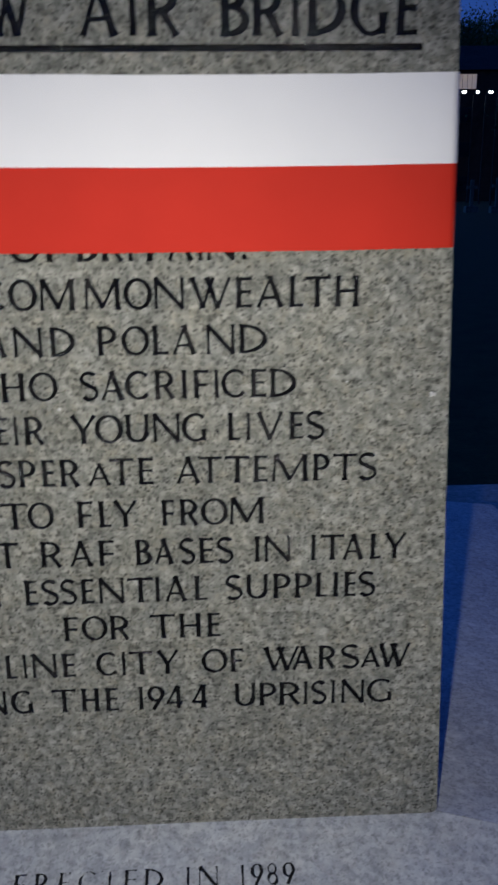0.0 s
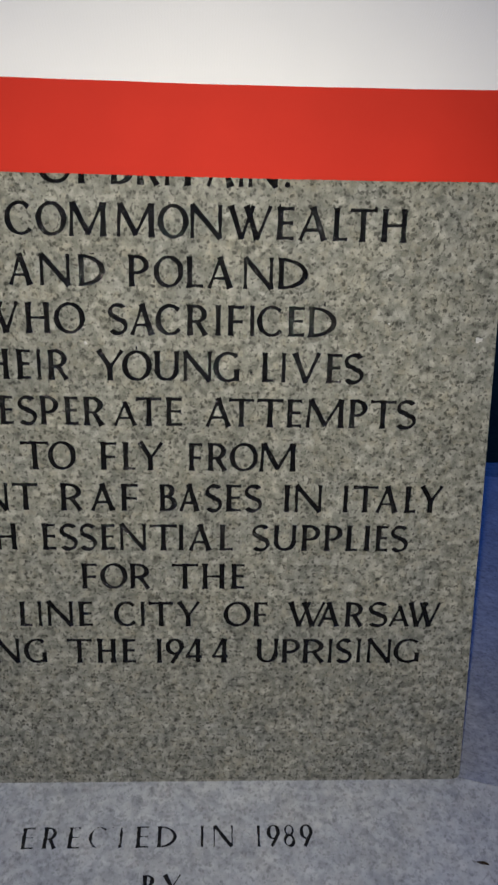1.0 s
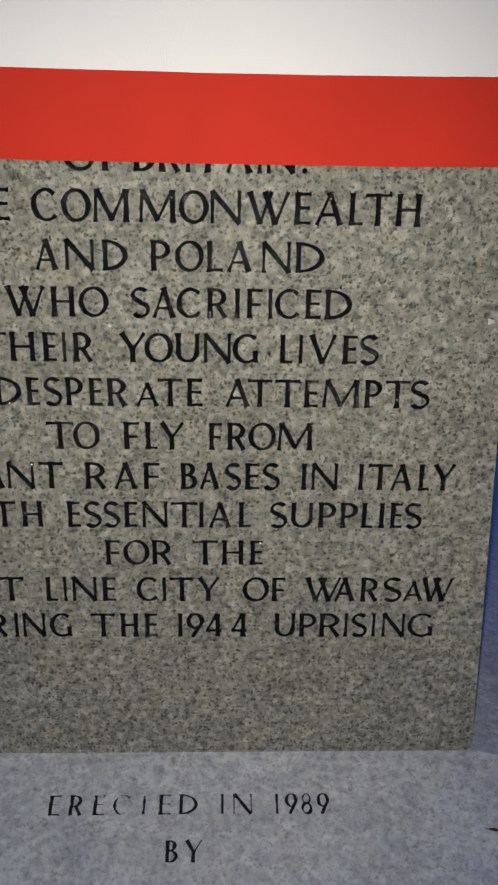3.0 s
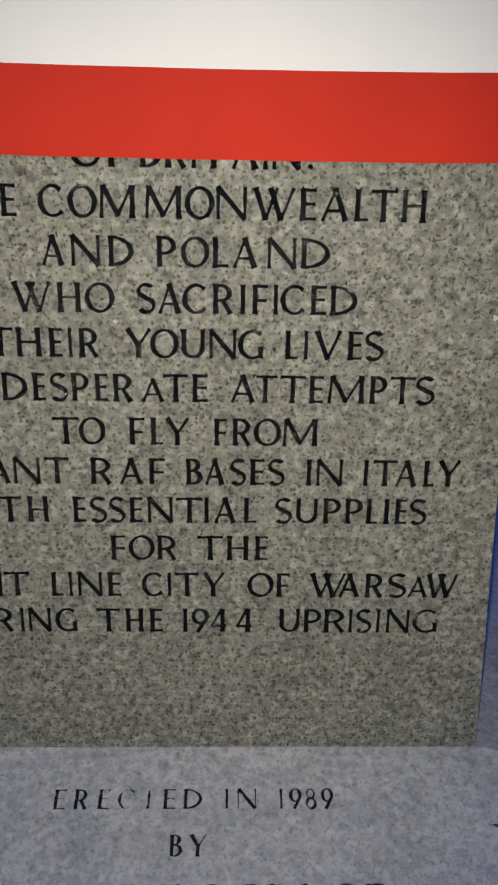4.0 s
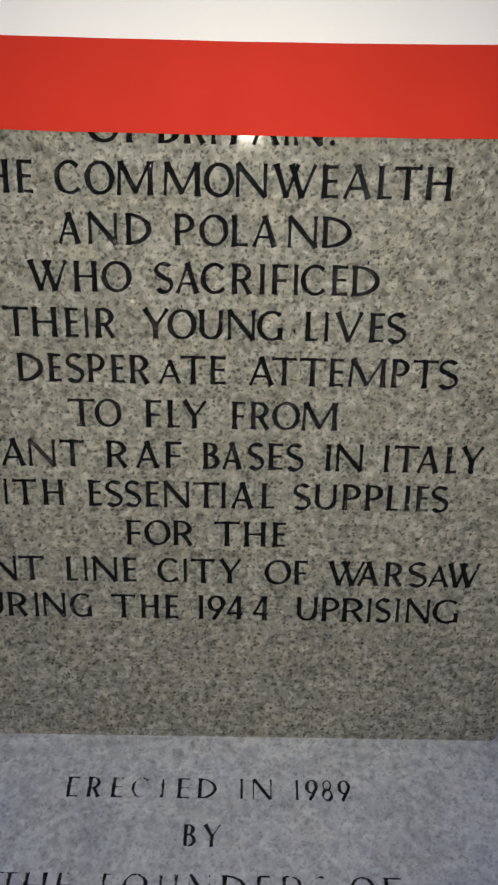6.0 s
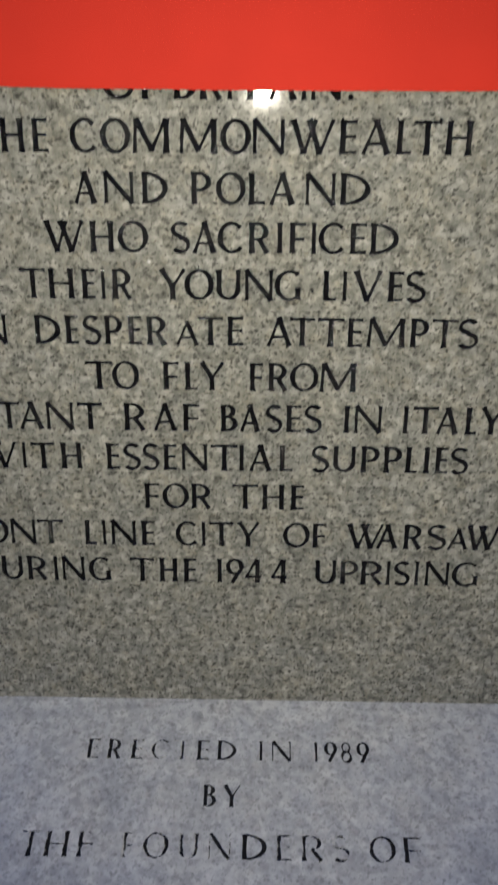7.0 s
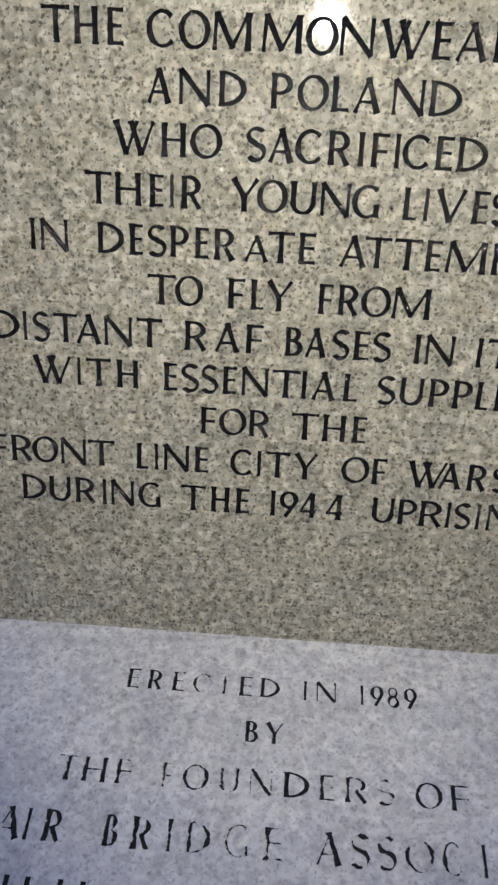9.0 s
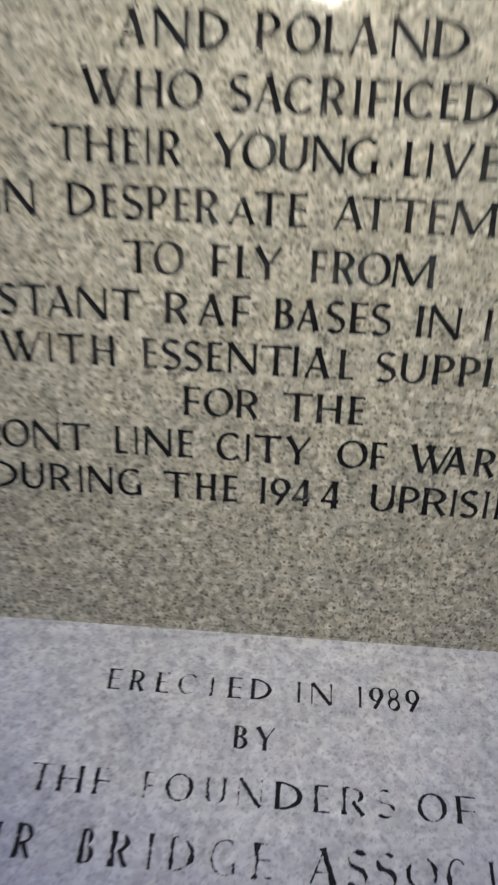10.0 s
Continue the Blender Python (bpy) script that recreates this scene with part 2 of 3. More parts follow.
    if ch == "U":
        return [stem(e, 0.3, 1.0), stem(w - 1.1 * s, 0.3, 1.0, 0.85 * s), bow(w / 2, 0.36, w / 2 - e, 0.36 - t, -180, 0, s, t, 0)]
    if ch == "9":
        return [bow(w / 2, 0.67, w / 2 - s, 0.34 - t, -180, 180, s, t, 10), stroke(w - s * 0.9, 0.62, 0.34 * w, -0.02, s * 0.9, 0.05)]
    if ch == "8":
        return [bow(w / 2, 0.745, w * 0.44 - t, 0.265 - t, -180, 180, t * 1.2, t, -40), bow(w / 2, 0.26, w / 2 - t * 1.1, 0.28 - t, -180, 180, s * 0.9, t, 140)]
    if ch == "4":
        return [stroke(0.05, 0.27, 0.72 * w, 1.0, t, 0.1), flat(0.27, 0.0, w, t), stem(0.76 * w, 0.0, 1.0)]
    return [bow(w / 2, 0.1, 0.03, 0.03, -180, 180, 0.05, 0.05)]


def letter_field(ch, w, s, t, seed, rough):
    """The letter's field on a grid of STEP, with the uneven edge of a hand-cut letter. Gives the field and the grid's corner."""
    x0, y0 = -0.16, -0.16
    nx, ny = int((w + 0.32) / STEP) + 2, int(1.32 / STEP) + 2
    x, y = np.meshgrid(x0 + STEP * np.arange(nx), y0 + STEP * np.arange(ny), indexing="ij")
    f = np.minimum.reduce([g(x, y) for g in glyph(ch, w, s, t)])
    rng = np.random.default_rng(seed)
    for waves, size in ((9, rough), (21, rough * 0.8)):
        for _ in range(5):
            a, ph = rng.uniform(0, math.tau), rng.uniform(0, math.tau)
            f = f + size * 0.45 * np.sin(waves * (x * math.cos(a) + y * math.sin(a)) + ph)
    return f, x0, y0


def outlines(f, x0, y0):
    """The closed rings along which a field passes zero."""
    inside = f < 0
    mixed = (inside[:-1, :-1].astype(int) + inside[1:, :-1] + inside[1:, 1:] + inside[:-1, 1:])
    onward = {}
    for i, j in zip(*np.nonzero((mixed > 0) & (mixed < 4))):
        corners = ((i, j), (i + 1, j), (i + 1, j + 1), (i, j + 1))
        ins, outs = [], []
        for k in range(4):
            p, q = corners[k], corners[(k + 1) % 4]
            if inside[p] != inside[q]:
                (outs if inside[p] else ins).append((min(p, q), max(p, q)))
        if len(ins) == 2 and outs[0] == (min(corners[0], corners[1]), max(corners[0], corners[1])):
            ins = ins[::-1]
        for a, b in zip(ins, outs):
            onward[a] = b
    rings = []
    while onward:
        start, k = onward.popitem()
        keys = [start]
        while k != start and k in onward:
            keys.append(k)
            k = onward.pop(k)
        pts = []
        for p, q in keys:
            r = f[p] / (f[p] - f[q])
            pts.append((x0 + STEP * (p[0] + r * (q[0] - p[0])), y0 + STEP * (p[1] + r * (q[1] - p[1]))))
        slim = [pts[0]]
        for n, p in enumerate(pts[1:], 1):
            a, b = slim[-1], pts[(n + 1) % len(pts)]
            bend = abs((p[0] - a[0]) * (b[1] - a[1]) - (p[1] - a[1]) * (b[0] - a[0])) / (math.dist(a, b) + 1e-9)
            if bend > 0.0022 or math.dist(a, p) > 0.2:
                slim.append(p)
        if len(slim) > 5:
            rings.append(slim)
    return rings


def lay_word(text, ends):
    """Each letter of a word with its ends in metres, from 'left:right' in millimetres, of each letter or of the word."""
    ends = [tuple(float(v) / 1000 for v in e.split(":")) for e in ends.split()]
    if len(ends) == len(text):
        return list(zip(text, ends))
    gap = 0.12
    whole = sum(NATURAL[c] for c in text) + gap * (len(text) - 1)
    (a, b), out = ends[0], []
    k = (b - a) / whole
    for c in text:
        out.append((c, (a, a + NATURAL[c] * k)))
        a += (NATURAL[c] + gap) * k
    return out


class Cut:
    """One cut letter: its rings on the stone's face, and the field of its depth."""

    def __init__(self, ch, x0, x1, base_y, cap, s, t, rough, seed):
        self.cap, self.x, self.y, self.seed = cap, x0, base_y, seed
        self.field, self.fx, self.fy = letter_field(ch, (x1 - x0) / cap, s, t, seed, rough)
        self.rings = [[(x0 + p * cap, base_y + q * cap) for p, q in r] for r in outlines(self.field, self.fx, self.fy)]

    def groove(self, m, shallow, deep, wear=None):
        """The floor of the cut, deepest along the middle of its strokes. With wear, faces whose paint has gone take the second material."""
        bm = bmesh.new()
        f, cap = self.field, self.cap
        near = f < STEP * 1.6
        cells = near[:-1, :-1] & near[1:, :-1] & near[1:, 1:] & near[:-1, 1:]
        made = {}
        for i, j in zip(*np.nonzero(cells)):
            vs = []
            for p in ((i, j), (i + 1, j), (i + 1, j + 1), (i, j + 1)):
                if p not in made:
                    sink = min(1.0, max(0.0, -f[p] / 0.07))
                    co = Vector((self.x + (self.fx + STEP * p[0]) * cap, self.y + (self.fy + STEP * p[1]) * cap, -(shallow + (deep - shallow) * sink)))
                    made[p] = bm.verts.new(m @ co)
                vs.append(made[p])
            face = bm.faces.new(vs)
            face.smooth = True
            if wear is not None:
                spot = Vector((i * STEP * 3.1, j * STEP * 3.1, self.seed * 7.7))
                flake = 0.7 * noise.noise(spot) + 0.45 * noise.noise(spot * 3.3)
                if -f[i, j] / 0.06 + 1.5 * flake < wear:
                    face.material_index = 1
        return bm


def within(rings, x, y):
    """Which of the points lie inside the rings, holes left out."""
    odd = np.zeros(len(x), bool)
    for r in rings:
        p = np.array(r)
        q = np.roll(p, -1, axis=0)
        for (px, py), (qx, qy) in zip(p, q):
            if py != qy:
                odd ^= ((py > y) != (qy > y)) & (x < px + (y - py) * (qx - px) / (qy - py))
    return odd


def plate(outline, shapes, depth, m):
    """A flat face within a rounded outline, pierced by shapes (each a list of rings), with walls that go down by depth."""
    rings = [outline] + [r for shape in shapes for r in shape]
    pts, edges = [], []
    for r in rings:
        k = len(pts)
        pts += [Vector(p) for p in r]
        edges += [(k + i, k + (i + 1) % len(r)) for i in range(len(r))]
    verts, _, faces, *_ = delaunay_2d_cdt(pts, edges, [], 0, 1e-7)
    xy = np.array([tuple(v) for v in verts])
    tri = np.array([f[:3] for f in faces])
    mid = xy[tri].mean(axis=1)
    gone = np.zeros(len(tri), bool)
    for shape in filter(None, shapes):
        every = np.array([p for r in shape for p in r])
        (x0, y0), (x1, y1) = every.min(axis=0), every.max(axis=0)
        near = np.nonzero((mid[:, 0] > x0) & (mid[:, 0] < x1) & (mid[:, 1] > y0) & (mid[:, 1] < y1))[0]
        gone[near[within(shape, mid[near, 0], mid[near, 1])]] = True
    bm = bmesh.new()
    top = [bm.verts.new((x, y, 0)) for x, y in xy]
    for f in tri[~gone]:
        a, b, c = (xy[i] for i in f)
        turn = (b[0] - a[0]) * (c[1] - a[1]) - (b[1] - a[1]) * (c[0] - a[0])
        bm.faces.new([top[i] for i in (f if turn > 0 else f[::-1])])
    rims = [e for e in bm.edges if len(e.link_faces) == 1]
    low = {}
    for e in rims:
        a, b = e.verts
        for v in (a, b):
            if v not in low:
                low[v] = bm.verts.new((v.co.x, v.co.y, -depth))
        bm.faces.new((a, b, low[b], low[a]))
    bmesh.ops.recalc_face_normals(bm, faces=bm.faces)
    bmesh.ops.transform(bm, matrix=m, verts=bm.verts)
    return bm


def sheet(r, z, m):
    """A ring filled as one flat face."""
    bm = bmesh.new()
    bm.faces.new([bm.verts.new(m @ Vector((*p, z))) for p in r])
    return bm


def bar(x0, x1, y0, y1):
    return [(x0, y0), (x1, y0), (x1, y1), (x0, y1)]


# ---- ground ----
Z0 = 0.54          # height from which the slab is set out
ZB = 0.538         # where the slab meets its base
XC = 0.005         # middle line of the memorial


def ground():
    bm = bmesh.new()
    n = 60
    grid = [[None] * (n + 1) for _ in range(n + 1)]
    for i in range(n + 1):
        for j in range(n + 1):
            u, v = (i / n * 2 - 1), (j / n * 2 - 1)
            x, y = 900 * u * abs(u) ** 2, 900 * v * abs(v) ** 2
            d = math.hypot(x, y)
            z = 0.0 if d < 3 else 0.05 * noise.noise((x * 0.3, y * 0.3, 0)) * min(1, (d - 3) / 5)
            grid[i][j] = bm.verts.new((x, y, z))
    for i in range(n):
        for j in range(n):
            bm.faces.new((grid[i][j], grid[i + 1][j], grid[i + 1][j + 1], grid[i][j + 1]))
    for f in bm.faces:
        f.smooth = True
    ob = new("ground", mesh_of("ground", bm, GRASS))
    return tagged(ob, "dark mown cemetery grass in the dusk", "grass", kind="structure")


ground()

plinth = new("pavement")
tagged(plinth, "weathered concrete slab paving under the memorial", "paving", kind="structure")
bm = bmesh.new()
for i in range(2):
    for j in range(3):
        x0, y0 = -1.30 + 1.305 * i, -0.75 + 0.87 * j
        box(bm, x0 + 0.004, x0 + 1.301, y0 + 0.004, y0 + 0.866, 0.0, 0.20, 0.008)
        part("paving_slab", bm, CONCRETE, plinth)
        bm = bmesh.new()
bm.free()


# ---- memorial base ----
SLOPE = radians(22.4)
BW, BB, BF = 0.635, 0.905, 0.29     # half width, back and front of the base
HALF = 0.278                        # half width of the slab's foot
EAVE = 0.105 * (BW - HALF)
HIP = EAVE / math.tan(SLOPE)
DEEP = BF * math.tan(SLOPE)
base = new("memorial_base")
base.location = (XC, 0, ZB)
tagged(base, "pale sawn granite memorial base with sloping inscribed front", "memorial base")


def base_body():
    bm = bmesh.new()
    low = 0.20 - ZB
    v = {}
    for s in (-1, 1):
        v[s] = [bm.verts.new(p) for p in ((s * HALF, 0, 0), (s * HALF, BB, 0), (s * BW, BB, -EAVE), (s * BW, -HIP, -EAVE), (s * BW, -BF, -DEEP), (s * BW, -BF, low), (s * BW, BB, low))]
    a, b = v[-1], v[1]
    bm.faces.new((a[0], b[0], b[1], a[1]))
    front = bm.faces.new((a[4], b[4], b[3], b[0], a[0], a[3]))
    bm.faces.new((b[0], b[3], b[2], b[1]))
    bm.faces.new((a[0], a[1], a[2], a[3]))
    bm.faces.new((b[3], b[4], b[5], b[6], b[2]))
    bm.faces.new((a[2], a[6], a[5], a[4], a[3]))
    bm.faces.new((a[4], a[5], b[5], b[4]))
    bm.faces.new((a[1], b[1], b[2], b[6], a[6], a[2]))
    bm.faces.new((a[5], a[6], b[6], b[5]))
    bmesh.ops.recalc_face_normals(bm, faces=bm.faces)
    bmesh.ops.inset_region(bm, faces=[front], thickness=0.0004, depth=-0.0016)
    return bm


down = Matrix(((1, 0, 0, 0), (0, math.cos(SLOPE), -math.sin(SLOPE), 0), (0, math.sin(SLOPE), math.cos(SLOPE), 0), (0, 0, 0, 1)))
cuts, wears = [], []


def base_line(dist, cap, *words):
    """A line of the base: how far down the slope it stands, its cap height, and its words with the letters' ends and how far their paint has flaked."""
    for text, ends, worn in words:
        for (ch, (x0, x1)), flaked in zip(lay_word(text, ends), worn):
            cuts.append(Cut(ch, x0 - XC, x1 - XC, -dist, cap, 0.092, 0.031, 0.007, len(cuts) + 500))
            wears.append(0.38 * int(flaked) - 0.86)


base_line(0.062, 0.0187, ("ERECTED", "-117.7:-107.0 -99.0:-86.5 -77.2:-66.7 -59.3:-42.8 -39.0:-22.6 -17.4:-6.2 1.1:18.7", "2124421"), ("IN", "39.7:42.6 51.1:68.4", "11"), ("1989", "90.2:92.6 98.6:110.7 114.1:123.3 128.1:140.0", "1111"))
base_line(0.1042, 0.0192, ("BY", "-9.4:2.3 7.6:23.7", "11"))
base_line(0.148, 0.0208, ("THE", "-161.3:-144.1 -140.3:-120.0 -112.7:-98.8", "323"), ("FOUNDERS", "-75.4:-65.8 -57.6:-35.7 -27.7:-10.4 -2.3:16.3 25.7:46.7 54.5:67.2 75.5:93.9 102.0:115.5", "43431334"), ("OF", "132.3:154.7 161.0:176.7", "22"))
base_line(0.1972, 0.0247, ("WARSAW", "-385:-222", "233323"), ("A", "-199:-178", "2"), ("IR", "-175.4:-171.9 -161.2:-146.5", "12"), ("BRIDGE", "-114.1:-101.6 -91.4:-76.0 -63.4:-59.7 -49.0:-28.8 -19.4:1.7 12.3:27.4", "332443"), ("ASSOCI", "53.3:73.4 80.1:94.0 100.5:114.6 121.1:145.1 149.5:166.1 181.7:183.7", "233442"), ("ATION", "193:318", "23232"))
marks = [bar(x, x + 0.004, -0.243, -0.223) for x in (-0.205, -0.186, -0.170, -0.145, -0.128)]
edge = 1 / math.cos(SLOPE)
outline = [(-HALF, -0.0004), (HALF, -0.0004), (BW - 0.0006, -HIP * edge), (BW - 0.0006, -BF * edge + 0.0004), (-BW + 0.0006, -BF * edge + 0.0004), (-BW + 0.0006, -HIP * edge)]
part("block", base_body(), ROUGH, base)
part("inscribed_face", plate(outline, [[r] for r in marks] + [c.rings for c in cuts], 0.0014, down), ROUGH, base)
for c, wear in zip(cuts, wears):
    part("letter", c.groove(down, 0.0003, 0.0012, wear), OLD_PAINT, base).data.materials.append(ROUGH)
for r in marks:
    part("letter", sheet(r, -0.0006, down), OLD_PAINT, base)


# ---- upright slab ----
TOP, THICK, TAPER = 0.98, 0.24, 0.029
slab = new("memorial_slab")
slab.location = (XC, -0.0015, Z0 - 0.0006)
tagged(slab, "upright polished grey granite slab with black cut inscription", "memorial stone")
upright = Matrix(((1, 0, 0, 0), (0, 0, -1, 0), (0, 1, 0, 0), (0, 0, 0, 1)))


def slab_outline():
    pts = []
    r = 0.007
    for cx, cz, a0 in ((HALF - r, r - 0.002, -90), (HALF - TAPER * TOP - r, TOP - r, 0), (-HALF + TAPER * TOP + r, TOP - r, 90), (-HALF + r, r - 0.002, 180)):
        for k in range(5):
            a = radians(a0 + 22.5 * k)
            pts.append((cx + r * math.cos(a), cz + r * math.sin(a)))
    return pts


CUT = 0.0026
cuts = []


def slab_line(z, cap, *words):
    """A line of the slab: its baseline's height, its cap height, and its words with the letters' ends. A small a is a capital cut low."""
    for text, ends in words:
        for ch, (_, (x0, x1)) in zip(text, lay_word(text.upper(), ends)):
            tall = cap * (0.84 if ch == "a" else 1.0)
            cuts.append(Cut(ch.upper(), x0 - XC, x1 - XC, z - 0.003 * x0, tall, 0.089, 0.053, 0.006, len(cuts)))


slab_line(0.530, 0.025, ("OF", "-81:-38"), ("BRITAIN", "-28:95"), (".", "100:104"))
slab_line(0.69, 0.036, ("WARSAW", "-224:-47"), ("AIR", "-15.1:14.1 20.4:26.5 33.2:57.9"), ("BRIDGE", "86.4:108.4 109.5:133.5 138.2:144.6 149.8:178.6 181.1:209.7 215.1:231.6"))
slab_line(0.4925, 0.0245, ("T", "-182:-161.5"), ("HE", "-159.2:-140.8 -135.5:-123.3"), ("COMMONWEALTH", "-106.9:-86.6 -84.1:-61.2 -59.8:-31.5 -25.0:4.1 6.0:29.1 30.1:54.2 57.8:91.8 94.6:107.9 110.9:133.8 137.1:148.6 149.5:170.4 173.6:193.8"))
slab_line(0.4557, 0.0238, ("AND", "-106.8:-88.1 -83.3:-60.3 -54.6:-34.2"), ("POLAND", "-16.9:-0.9 2.3:25.2 27.0:39.9 42.9:63.2 70.4:93.4 96.8:119.9"))
slab_line(0.419, 0.024, ("WHO", "-132.4:-100.2 -96.4:-77.2 -74.6:-50.5"), ("SACRIFICED", "-32.9:-18.2 -16.4:3.0 3.2:23.5 27.2:44.2 49.3:54.0 58.7:71.7 75.9:80.2 81.6:102.2 105.7:118.6 121.5:144.0"))
slab_line(0.3822, 0.0242, ("THEIR", "-154.4:-133.6 -131.8:-110.9 -105.4:-94.1 -89.7:-86.2 -81.3:-64.8"), ("YOUNG", "-44.2:-21.5 -23.5:0.1 1.3:21.5 24.4:46.9 47.9:69.2"), ("LIVES", "86.1:96.9 101.5:105.7 109.6:132.9 137.5:149.8 151.7:167.3"))
slab_line(0.345, 0.024, ("IN", "-198.9:-194.4 -190.7:-168.7"), ("DESPERaTE", "-146.2:-124.9 -121.1:-110.2 -106.7:-91.8 -89.2:-74.5 -70.1:-59.1 -55.1:-38.3 -31.6:-12.1 -13.3:7.1 10.2:23.4"), ("ATTEMPTS", "41.7:63.4 60.6:81.3 83.4:104.5 107.2:119.3 122.9:154.2 157.6:172.5 175.0:195.6 196.2:212.4"))
slab_line(0.307, 0.0243, ("TO", "-107.0:-84.3 -85.2:-62.3"), ("FLY", "-43.1:-29.7 -25.1:-14.4 -13.5:8.6"), ("FROM", "28.1:39.6 43.7:60.3 61.8:85.3 86.3:116.5"))
slab_line(0.271, 0.0243, ("DIST", "-233.5:-211.9 -209.2:-205.3 -200.9:-187.1 -184.0:-164.1"), ("ANT", "-165.8:-144.2 -142.4:-119.4 -115.7:-94.9"), ("RAF", "-77.0:-58.5 -52.6:-31.6 -27.5:-13.1"), ("BASES", "4.1:18.9 20.4:38.2 42.0:56.2 59.1:71.9 74.6:89.4"), ("IN", "107.4:112.6 116.4:139.3"), ("ITALY", "156.8:161.5 165.3:186.2 184.5:204.1 208.7:218.6 220.4:241.1"))
slab_line(0.2352, 0.0241, ("W", "-203.2:-170.1"), ("ITH", "-166.1:-162.4 -158.2:-137.5 -133.0:-114.4"), ("ESSENTIAL", "-94.0:-82.3 -79.1:-64.5 -62.7:-48.5 -45.1:-33.5 -29.3:-7.1 -4.3:18.7 19.7:24.4 28.3:48.2 54.0:65.6"), ("SUPPLIES", "81.5:96.6 99.4:119.5 123.4:139.5 142.7:158.3 161.2:171.9 176.7:182.3 186.4:197.3 199.5:214.7"))
slab_line(0.199, 0.024, ("FOR", "-62.7:-49.3 -47.1:-23.6 -21.9:-4.1"), ("THE", "13.8:36.5 39.6:59.4 64.4:76.1"))
slab_line(0.1624, 0.0242, ("F", "-241:-229.5"), ("RO", "-226.1:-207.5 -207.9:-184.8"), ("NT", "-182.9:-160.5 -158.5:-136.0"), ("LINE", "-117.4:-106.7 -101.6:-97.8 -93.4:-71.4 -67.0:-54.6"), ("CITY", "-36.5:-16.7 -13.5:-9.5 -6.2:14.6 17.1:38.6"), ("OF", "58.3:82.5 84.3:96.5"), ("WARSaW", "114.0:147.6 140.8:160.5 164.6:181.5 185.3:202.2 203.5:222.4 219.4:249.3"))
slab_line(0.1258, 0.0243, ("DUR", "-218.9:-197.3 -195.0:-175.0 -171.7:-153.3"), ("ING", "-147.5:-143.5 -139.9:-119.4 -115.9:-95.4"), ("THE", "-78.3:-56.5 -52.3:-35.2 -30.3:-18.3"), ("1944", "-0.1:4.7 7.6:24.1 25.2:39.7 48.6:62.7"), ("UPRISING", "87.5:107.5 110.1:126.6 128.7:148.7 151.7:155.4 158.3:173.0 177.0:181.0 186.4:207.8 210.0:234.2"))
rule = bar(-0.230, 0.231, 0.6795, 0.6845)
bm = plate(slab_outline(), [[rule]] + [c.rings for c in cuts], CUT, upright)
for f in bm.faces:
    c = f.calc_center_median()
    f.normal_update()
    if abs(f.normal.y) < 0.5 and 0.003 < c.z < TOP - 0.003 and abs(c.x) < HALF - TAPER * c.z - 0.003:
        f.material_index = 1
ob = new("inscribed_face", mesh_of("inscribed_face", bm, POLISHED, PAINT))
ob.parent = slab
bm = bmesh.new()
pts = slab_outline()
near = [bm.verts.new((x, CUT + 0.0002, z)) for x, z in pts]
far = [bm.verts.new((x, THICK, z)) for x, z in pts]
bm.faces.new(near)
bm.faces.new(far[::-1])
for i in range(len(pts)):
    bm.faces.new((near[i - 1], far[i - 1], far[i], near[i]))
bmesh.ops.recalc_face_normals(bm, faces=bm.faces)
part("body", bm, POLISHED, slab)
for c in cuts:
    part("letter", c.groove(upright, 0.0005, 0.0018), PAINT, slab)
part("underline", sheet(rule, -CUT + 0.0008, upright), PAINT, slab, "cut rule filled with black paint")


def blot(name, x, z, wide, tall, mat, seed, label):
    """A small uneven blot lying on the slab's face."""
    rnd = random.Random(seed)
    bm = bmesh.new()
    rim = []
    for k in range(12):
        a = math.tau * k / 12
        grow = 0.7 + 0.6 * rnd.random()
        rim.append((x - XC + wide * grow * math.cos(a), z + tall * grow * math.sin(a)))
    mid_ = bm.verts.new((x - XC, -0.0005, z))
    low = [bm.verts.new((p, 0.0002, q)) for p, q in rim]
    up = [bm.verts.new((x - XC + (p - x + XC) * 0.7, -0.0004, z + (q - z) * 0.7)) for p, q in rim]
    for k in range(12):
        bm.faces.new((low[k - 1], low[k], up[k], up[k - 1]))
        bm.faces.new((up[k - 1], up[k], mid_))
    bmesh.ops.recalc_face_normals(bm, faces=bm.faces)
    for f in bm.faces:
        f.smooth = True
    return part(name, bm, mat, slab, label)


for k, (x, z, wide, tall) in enumerate(((0.078, 0.390, 0.0012, 0.0011), (0.134, 0.4445, 0.0008, 0.0022), (0.169, 0.5165, 0.0010, 0.0020), (-0.094, 0.4805, 0.0009, 0.0020), (-0.043, 0.4800, 0.0018, 0.0008), (-0.012, 0.4085, 0.0008, 0.0014), (0.097, 0.5175, 0.0008, 0.0012), (-0.067, 0.2150, 0.0012, 0.0010))):
    blot("paint_spot", x, z, wide, tall, PAINT, k, "stray speck of black letter paint")
for k, (x, z, size) in enumerate(((0.257, 0.418, 0.0032), (-0.051, 0.412, 0.0014), (0.185, 0.430, 0.0010))):
    blot("pale_crystal", x, z, size, size * 0.8, QUARTZ, 40 + k, "pale quartz crystal in the stone")


